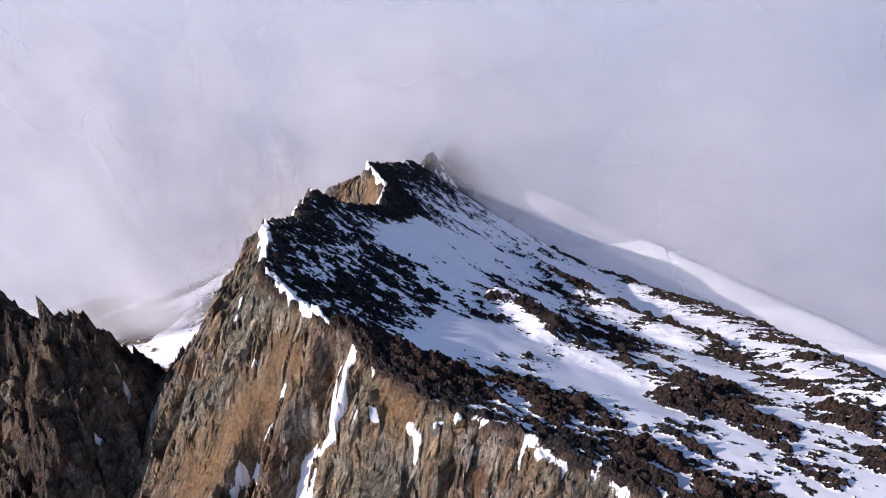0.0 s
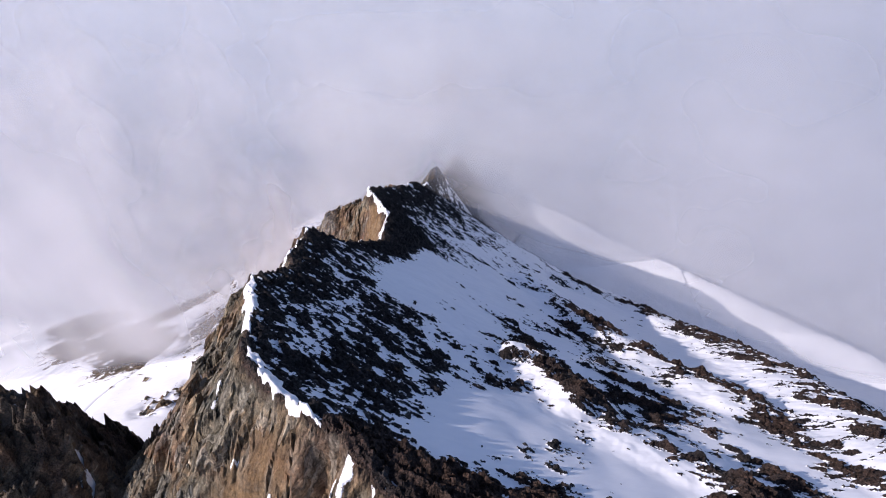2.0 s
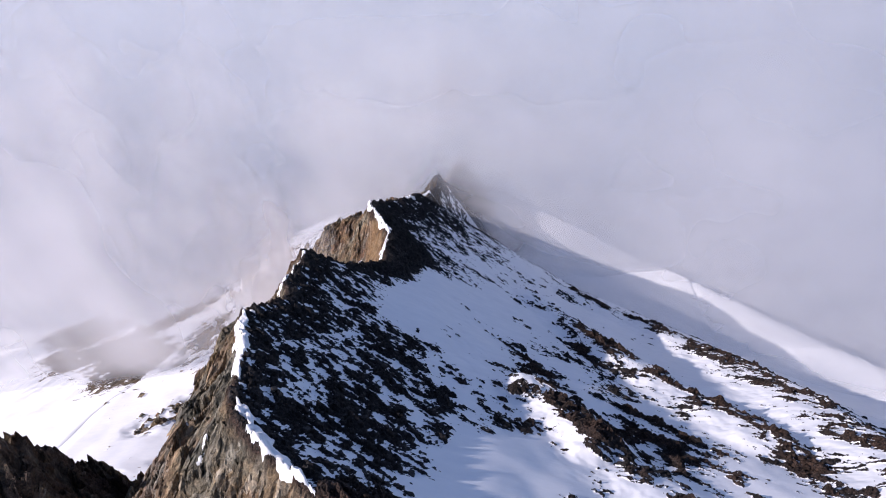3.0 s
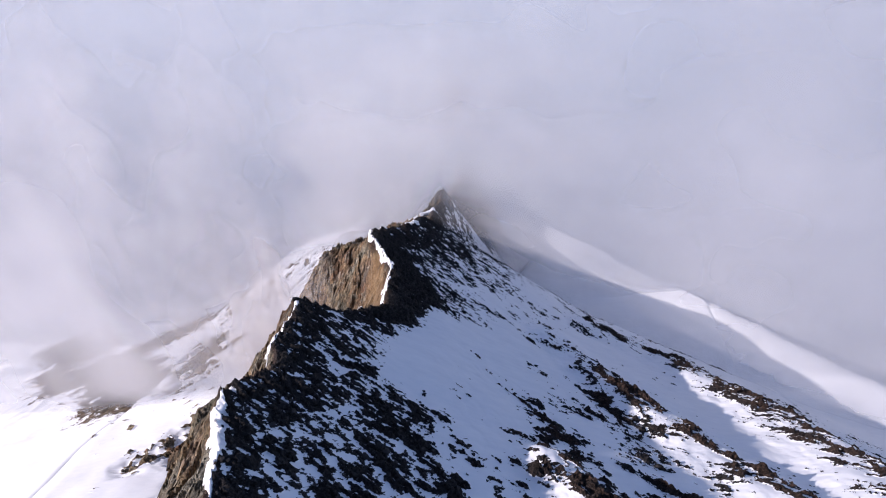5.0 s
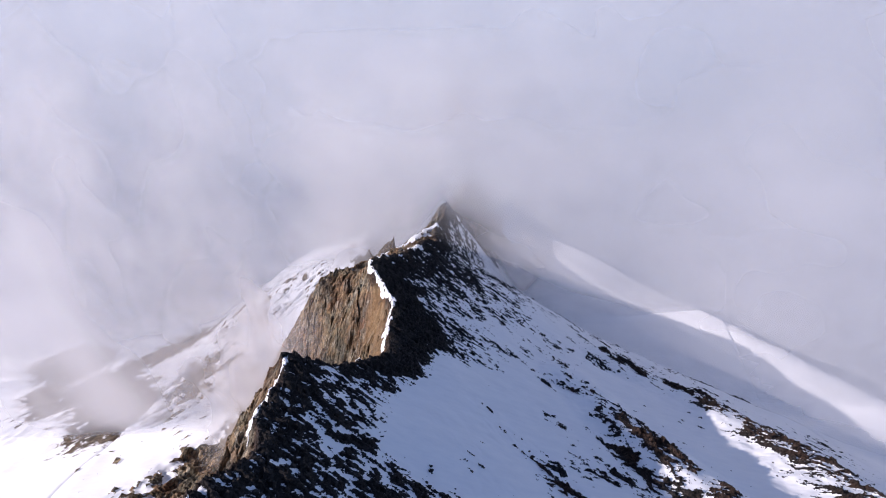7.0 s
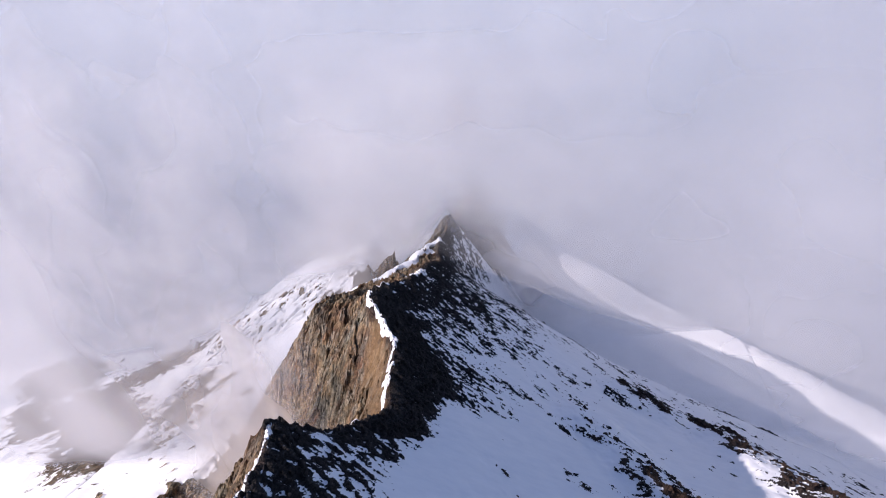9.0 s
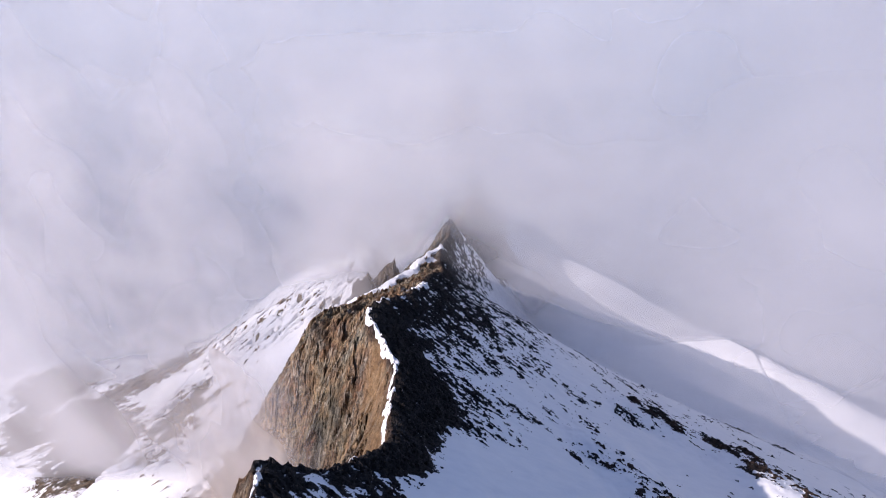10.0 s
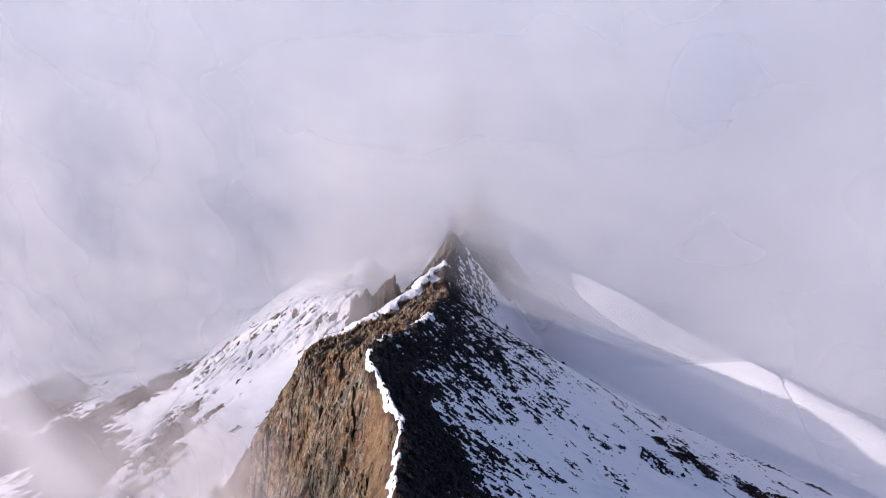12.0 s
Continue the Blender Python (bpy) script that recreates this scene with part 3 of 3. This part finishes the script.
# rock that shows through the glacier
MORAINES = [(-180, 325, -255, 420, 22, 1), (-232, 440, -205, 470, 20, 1), (-150, 300, -120, 262, 14, 0.9), (-300, 470, -380, 560, 26, 0.9), (-160, 520, -120, 600, 16, 0.7), (-265, 380, -320, 450, 14, 0.8)]


def valley_height(x, y):
    z, depth, cliff, talus = ground(x, y, fine=False)
    rim = np.minimum(np.minimum(x - CORE[0], CORE[1] - x), np.minimum(y - CORE[2], CORE[3] - y))
    inside = sstep(5, 15, rim)
    moraine = capsules(x, y, MORAINES, 6.0, 2.4)
    across = broad(x, y)[1]
    far = sstep(425, 445, y) * sstep(45, 25, np.abs(across))
    near = sstep(75, 45, y) * sstep(-60, -30, across) * sstep(60, 20, across)
    depth = np.where(x < -60, np.where(cliff > 0.5, 2.2, depth) - 2.7 * moraine, np.maximum(depth, 1.5))
    depth = depth * (1 - np.maximum(far, near)) - 1.2 * np.maximum(far, near)
    return z - 10 * inside, {"snow_depth": depth, "cliff": np.where(moraine > 0.05, 0.75, cliff)}


glacier = sheet("ground", spaced([(-3500, 160), (-500, 8), (-300, 3), (-110, 3), (150, 5), (400, 10), (3500, 160)]),
                spaced([(-600, 60), (0, 8), (200, 4), (520, 4), (800, 12), (4300, 180)]), valley_height, VALLEY)
tagged(glacier, "snowy glacier with brown moraine patches far below the ridge", "glacier", kind="structure")


# the dark crag beside the ridge
SPUR = np.array([(-130, 118, 196), (-100, 110, 190), (-92, 107, 183), (-86, 105, 182.5), (-79, 102.5, 186), (-75, 101.5, 187), (-71, 100.5, 183), (-65.5, 99, 176),
                 (-61, 98.5, 168.5), (-57, 99, 163), (-50, 100, 150)])


def spur_height(x, y):
    yc, zc = along(x, SPUR, 1), along(x, SPUR, 2)
    d = y - yc
    z = zc - 1.25 * np.maximum(-d, 0) - 1.3 * np.maximum(d, 0)
    lean = x + 0.4 * y + 1.5 * layers(x / 9, y / 9, 115, 3)
    s0, g0 = blocks(lean, y / 1.3, 6.5, 105, 1.3)
    s1, g1 = blocks(lean, y / 1.3, 2.8, 103, 1.2)
    s2, g2 = blocks(x, y / 1.2, 1.2, 107, 1.0)
    rough = 1.0 * layers(lean / 13, y / 16, 101, 5, ridged=True) + 3.0 * s0 + 2.2 * s1 + 1.3 * s2 + 1.3 * layers(x / 4, y / 4, 117, 4) - 0.9 * (g1 < 0.07) - 6.5
    depth = -3.2 + 3.8 * capsules(x, y, [(-66, 97.5, -64, 95.5, 1.6, 1), (-74.5, 92, -73, 91, 1.0, 0.9), (-69, 90.5, -68, 90, 0.8, 0.9), (-76, 101.5, -72, 100.5, 1.0, 0.85)], 0.6) + 0.8 * layers(x / 3, y / 3, 109, 3) - 0.35 * (rough + 6.5)
    return z + rough, {"snow_depth": depth, "cliff": 0.7 + 0.25 * layers(x / 12, y / 12, 113, 2)}


spur = sheet("rock_crag", np.arange(-128, -49, 0.42), np.arange(70, 128, 0.42), spur_height, RIDGE)
tagged(spur, "dark jagged rock crag with a few small snow patches beside the ridge", "crag", kind="structure")


# ---- cloud ----
def cloud_bank(front, low, high, scale, seed, side=None, airy=0.0, hue=(0.78, 0.775, 0.79, 1), swell=5):
    """A billowing wall of cloud across the way, nearer on the side of the snow slope. side: x at which it begins, and where it is full;
    airy: how much thinner it gets upwards. It thins out towards the ground."""
    xs, zs = np.linspace(-1500, 1500, 280), np.linspace(-260, 266, 70)
    gx, gz = np.meshgrid(xs, zs)
    gx, gz = gx.ravel(), gz.ravel()
    gy = front - 0.42 * np.where(gx > 0, 300 * np.tanh(gx / 300), gx) + swell * layers(gx / 170, gz / 130, seed, 2)
    verts = np.stack([gx, gy, gz], -1)
    k = np.arange(len(gx)).reshape(70, 280)
    quads = np.stack([k[:-1, :-1], k[:-1, 1:], k[1:, 1:], k[1:, :-1]], -1).reshape(-1, 4)
    fade = sstep(1500, 1300, np.abs(gx)) * (1 - airy * sstep(70, 215, gz + 25 * layers(gx / 120, gz / 90, seed + 7, 2)))
    # a gap behind the knob lets the dark rock show
    fade = fade * (1 - (0.8 if front > 400 else 0.3) * np.exp(-((gx - 13) / 13) ** 2 - ((gz - 88) / 15) ** 2))
    fade = fade * sstep(-4, np.interp(gx, (-120, -50, 60, 110), (14, 34, 34, 8)), gz - broad(gx, gy)[0])
    # cloud cut thin inside the crest's cast shadow to keep the bank bright
    off = np.maximum(gx - along(gy, CREST, 1), 0)
    shadow_top = along(gy - 0.27 * off, CREST, 2) - 0.52 * off
    fade = fade * (1 - 0.85 * sstep(8, -22, gz - shadow_top) * sstep(0, 15, off) * (front < 600)) * (sstep(266, 222, gz) if front < 600 else 1)
    if side:
        fade = fade * sstep(side[0], side[1], gx)
    quads = quads[fade[quads].max(1) > 0.012]
    ob = raw_mesh("cloud_bank", verts, quads, mist_material("mist", low, high, scale, hue), {"thickness": fade})
    return tagged(ob, "soft white cloud bank drifting around the ridge", "cloud", "clouds round the ridge", "stuff")


cloud_bank(235, 0.2, 0.75, 0.008, 307, (-85, -180), 0.65, (0.74, 0.73, 0.75, 1))
cloud_bank(318, 0.2, 0.75, 0.01, 306, (40, 110), 0.5)
cloud_bank(352, 0.1, 0.5, 0.011, 301, None, 0.7)
cloud_bank(405, 0.2, 0.85, 0.009, 302, None, 0.6)
cloud_bank(530, 0.25, 0.95, 0.007, 304, None, 0.55)
# the farthest bank has the blue-grey of shaded cloud put into its hue
cloud_bank(690, 0.85, 1.0, 0.005, 305, None, 0.0, (0.54, 0.595, 0.66, 1))


def mist_wisp(middle, half, thick, seed, hue=(0.74, 0.695, 0.685, 1)):
    """A loose scrap of mist with no edge, facing down the ridge."""
    a, b = np.meshgrid(np.linspace(-1, 1, 40), np.linspace(-1, 1, 40))
    a, b = a.ravel(), b.ravel()
    verts = np.stack([middle[0] + half[0] * a, middle[1] - 0.4 * half[0] * a + 1.5 * layers(a * 1.5 + seed, b * 1.5, seed, 2), middle[2] + half[1] * b], -1)
    k = np.arange(1600).reshape(40, 40)
    quads = np.stack([k[:-1, :-1], k[:-1, 1:], k[1:, 1:], k[1:, :-1]], -1).reshape(-1, 4)
    fade = sstep(1, 0.1, np.hypot(a, b) + 0.22 * layers(a * 2, b * 2 + seed, seed + 3, 3))
    fade = fade * sstep(0, 14, verts[:, 2] - broad(verts[:, 0], verts[:, 1])[0])
    quads = quads[fade[quads].max(1) > 0.012]
    ob = raw_mesh("mist_wisp", verts, quads, mist_material("thin_mist", 0.45 * thick, thick, 0.02, hue), {"thickness": fade})
    return tagged(ob, "thin scrap of mist clinging to the cliff", "mist", "scraps of mist", "stuff")


mist_wisp((-56, 200, 146), (24, 50), 0.8, 601)
mist_wisp((-72, 226, 116), (40, 58), 0.9, 611)
mist_wisp((-135, 300, 48), (85, 56), 0.42, 621)
mist_wisp((47, 425, 52), (28, 36), 0.9, 651)


# ---- snow strips along the crest ----
def snow_strip(nodes, width, label, seed, lift=0.22):
    """A rounded ribbon of snow: nodes of (y, x); it lies on the ground below it."""
    nodes = np.array(nodes, float)
    n, across = 40 * (len(nodes) - 1), 9
    k = np.linspace(0, len(nodes) - 1, n)
    idx = np.arange(len(nodes))[:, None].astype(float)
    px = along(k, np.concatenate([idx, nodes[:, 1:2]], 1), 1)
    py = along(k, np.concatenate([idx, nodes[:, 0:1]], 1), 1)
    px = px + 0.4 * layers(px / 3 + seed, py / 3, seed, 3)
    tx, ty = (np.convolve(np.pad(np.gradient(a), 12, mode="edge"), np.ones(25) / 25, mode="valid") for a in (px, py))
    size = np.hypot(tx, ty)
    nx, ny = -ty / size, tx / size
    taper = np.minimum(1, 1.6 * np.minimum(k, len(nodes) - 1 - k) + 0.06)
    w = np.linspace(-1, 1, across)
    half = [np.maximum(0.5 * width * taper * (0.8 + 1.0 * layers(k * 1.5, k * 0 + seed + q, seed + 5 * q, 4)), 0.1) for q in (0, 1)]
    half = np.where(w[None, :] < 0, half[0][:, None], half[1][:, None])
    gx = px[:, None] + nx[:, None] * half * w
    gy = py[:, None] + ny[:, None] * half * w
    floor = ground(gx.ravel(), gy.ravel())[0].reshape(gx.shape)
    level = 0.6 * floor + 0.4 * floor.mean(1, keepdims=True)
    if lift > 1:
        run = np.convolve(np.pad(floor.mean(1), 15, mode="edge"), np.ones(31) / 31, mode="valid")
        level = floor * 0.25 + 0.75 * run[:, None]
        floor = floor - 0.8
    gz = np.maximum(floor - 0.1, level) + lift * np.sqrt(np.maximum(0, 1 - w**4)) - 0.35 * (np.abs(w) > 0.99)
    verts = np.stack([gx.ravel(), gy.ravel(), gz.ravel()], -1)
    i = np.arange(n * across).reshape(n, across)
    quads = np.stack([i[:-1, :-1], i[:-1, 1:], i[1:, 1:], i[1:, :-1]], -1).reshape(-1, 4)
    return tagged(raw_mesh("snow_cornice", verts, quads, SNOW), label, "snow cornice", "snow strips along the crest")


snow_strip([(126, -40.6), (120, -39.6), (112, -37.2), (103, -35)], 2.7, "bright white snow cornice on the edge of the brown cliff", 201, 0.5)
snow_strip([(98, -33.5), (93, -30), (88, -26.3), (82.5, -20)], 2.3, "narrow tapering snow cornice on the edge of the cliff", 203, 0.5)
snow_strip([(171, -39), (163, -38.2), (151, -39.4), (145, -40)], 1.3, "thin snow strip along the crest of dark rock", 205)
snow_strip([(243, -29.6), (237, -29.4), (226, -25.2), (216, -21.2), (207, -21.6), (199, -21.8), (187, -21.7)], 1.7, "winding snow strip on the rim of the ochre rock face", 207)
snow_strip([(184, -24.5), (180.5, -27), (178, -29.5), (175, -31.5)], 2.2, "small snow patch in the notch of the ridge", 209)
snow_strip([(258, -26), (252, -27.5), (250, -29.5)], 4.2, "flat snow patch on the brow of the summit", 211)
snow_strip([(276, -14.5), (270, -17), (264, -20.5)], 5.0, "flat snow patch on the brow of the summit", 213)
snow_strip([(389, -9.5), (376, -14), (350, -22), (327, -36), (312, -48), (302, -55)], 8.5, "long bright snow ramp on the far flank of the ridge", 215, 1.8)


# ---- loose rock ----
def block_material():
    m, nt, bsdf = material("loose_rock")
    pos = nt.nodes.new("ShaderNodeNewGeometry").outputs["Position"]
    n = grain(nt, pos, 1.4, detail=6, rough=0.7)
    colour = ramp(nt, n, [(0.3, (0.009, 0.009, 0.009)), (0.5, (0.028, 0.024, 0.022)), (0.7, (0.075, 0.057, 0.046))])
    nt.links.new(colour, bsdf.inputs["Base Color"])
    bsdf.inputs["Roughness"].default_value = 0.85
    bump = node(nt, "ShaderNodeBump", Height=n, Strength=0.7, Distance=0.3)
    nt.links.new(bump.outputs[0], bsdf.inputs["Normal"])
    return m


BLOCK = block_material()


def block_mesh(seed):
    """An angular, slabby lump about a metre long."""
    rng = random.Random(seed)
    bm = bmesh.new()
    for _ in range(13):
        v = Vector((rng.gauss(0, 1), rng.gauss(0, 1), rng.gauss(0, 1))).normalized()
        bm.verts.new((0.55 * v.x * rng.uniform(0.8, 1.2), 0.36 * v.y * rng.uniform(0.8, 1.2), 0.22 * v.z * rng.uniform(0.7, 1.2)))
    hull = bmesh.ops.convex_hull(bm, input=bm.verts)
    bmesh.ops.delete(bm, geom=list({g for g in hull["geom_interior"] + hull["geom_unused"] if isinstance(g, bmesh.types.BMVert)}), context="VERTS")
    me = bpy.data.meshes.new("rock_block")
    bm.to_mesh(me)
    bm.free()
    me.materials.append(BLOCK)
    return me


BLOCKS = [block_mesh(400 + k) for k in range(9)]


def resting_places(count, seed, x0, x1, y0, y1):
    """Places on broken rock or in thin snow on the shady slope."""
    rng = np.random.RandomState(seed)
    x, y = rng.uniform(x0, x1, count * 8), rng.uniform(y0, y1, count * 8)
    z, depth, cliff, talus = ground(x, y)
    good = (depth > -0.7) & (depth < 0.35) & (cliff < 0.3)
    return np.stack([x, y, z], -1)[good][:count], rng


spots, rng = resting_places(280, 11, -36, 60, 60, 135)
for k, (x, y, z) in enumerate(spots):
    size = 0.55 + 1.1 * rng.rand() ** 3
    rock = new("boulder", BLOCKS[k % len(BLOCKS)])
    rock.matrix_world = pose(x, y, z + 0.1 * size, rng.uniform(-15, 15), rng.uniform(-15, 15), 120 + rng.uniform(-35, 35)) @ Matrix.Scale(size, 4)
    tagged(rock, "angular dark brown boulder lying half in the snow", "boulder", "loose boulders on the slope")

spots, rng = resting_places(9000, 12, -40, 100, 55, 290)
verts, faces, base = [], [], 0
pieces = []
for me in BLOCKS:
    co = np.array([v.co for v in me.vertices])
    pieces.append((co, [tuple(p.vertices) for p in me.polygons]))
for k, (x, y, z) in enumerate(spots):
    co, polys = pieces[k % len(pieces)]
    size, a = 0.3 + 0.7 * rng.rand() ** 3, radians(120 + rng.uniform(-40, 40))
    turned = np.stack([co[:, 0] * math.cos(a) - co[:, 1] * math.sin(a), co[:, 0] * math.sin(a) + co[:, 1] * math.cos(a), co[:, 2]], -1)
    verts.append(turned * size + (x, y, z + 0.08 * size))
    faces += [tuple(base + i for i in p) for p in polys]
    base += len(co)
rubble = bpy.data.meshes.new("scree_rubble")
rubble.from_pydata(np.concatenate(verts).tolist(), [], faces)
rubble.materials.append(BLOCK)
tagged(new("scree_rubble", rubble), "dark broken scree scattered over the snowy slope", "scree", kind="stuff")


# ---- the broken tower on the far flank ----
def tower_height(x, y):
    s1, g1 = blocks(x, y / 1.3, 4.5, 503, 1.0)
    s2, g2 = blocks(x, y, 1.8, 507, 1.0)
    z = 24 + 52 * np.exp(-((x + 41) / 13) ** 2 - ((y - 404) / 11) ** 2) + 40 * np.exp(-((x + 57) / 10) ** 2 - ((y - 396) / 10) ** 2)
    z = z + 26 * np.exp(-((x + 31) / 7) ** 2 - ((y - 398) / 9) ** 2) + 7 * s1 + 2.5 * s2 + 4 * layers(x / 8, y / 8, 509, 4)
    return z, {"snow_depth": -0.6 + 0.8 * layers(x / 4, y / 4, 511, 3) - 0.2 * s1, "cliff": 0.7 + 0 * x}


tagged(sheet("rock_pinnacle", np.arange(-80, -12, 0.9), np.arange(370, 434, 0.9), tower_height, RIDGE), "weathered brown rock pinnacle half lost in cloud", "pinnacle")


# ---- slabs that stand proud of the near cliff, as pieces of the ridge ----
def slab_material():
    m, nt, bsdf = material("slab_rock")
    pos = nt.nodes.new("ShaderNodeNewGeometry").outputs["Position"]
    colour, height = rock_colours(nt, pos, maths(nt, "ADD", 1.0, 0.0), maths(nt, "ADD", 0.0, 0.0))
    each = nt.nodes.new("ShaderNodeObjectInfo").outputs["Random"]
    tinted = nt.nodes.new("ShaderNodeVectorMath")
    tinted.operation = "SCALE"
    nt.links.new(colour, tinted.inputs[0])
    nt.links.new(maths(nt, "MULTIPLY_ADD", each, 0.6, 0.7), tinted.inputs["Scale"])
    nt.links.new(tinted.outputs[0], bsdf.inputs["Base Color"])
    bsdf.inputs["Roughness"].default_value = 0.88
    bump = node(nt, "ShaderNodeBump", Height=height, Strength=0.7, Distance=0.6)
    nt.links.new(bump.outputs[0], bsdf.inputs["Normal"])
    return m


SLAB = slab_material()
SLABS = []
for k in range(8):
    me = block_mesh(450 + k)
    me.materials.clear()
    me.materials.append(SLAB)
    SLABS.append(me)
rng = np.random.RandomState(21)
x, y = rng.uniform(-58, 12, 2400), rng.uniform(56, 128, 2400)
z, depth, tone, talus = ground(x, y)
across = broad(x, y)[1]
good = (across < -2.5) & (across > -24) & (depth < -0.8) & (talus < 0.3)
step = 0.8
ahead = np.stack([x - 0.62 * step, y - 0.78 * step], -1)
fall = broad(ahead[:, 0], ahead[:, 1])[0] - broad(x, y)[0]
for k in np.flatnonzero(good)[:280]:
    way = Vector((-0.62 * step, -0.78 * step, float(fall[k]))).normalized()
    face = Vector((-0.6, -0.25, 0.76))
    side = way.cross(face).normalized()
    up = side.cross(way).normalized()
    m = Matrix((way, side, up)).transposed().to_4x4()
    long, wide, high = rng.uniform(1.8, 4.8), rng.uniform(0.7, 1.8), rng.uniform(0.8, 2.2)
    slab = new("rock_slab", SLABS[k % len(SLABS)])
    slab.parent = ridge
    slab.matrix_basis = Matrix.Translation((x[k], y[k], z[k])) @ m @ pose(0, 0, 0, rng.uniform(-14, 14), rng.uniform(-10, 10), rng.uniform(-9, 9)) @ Matrix.Diagonal((long, wide, high, 1))
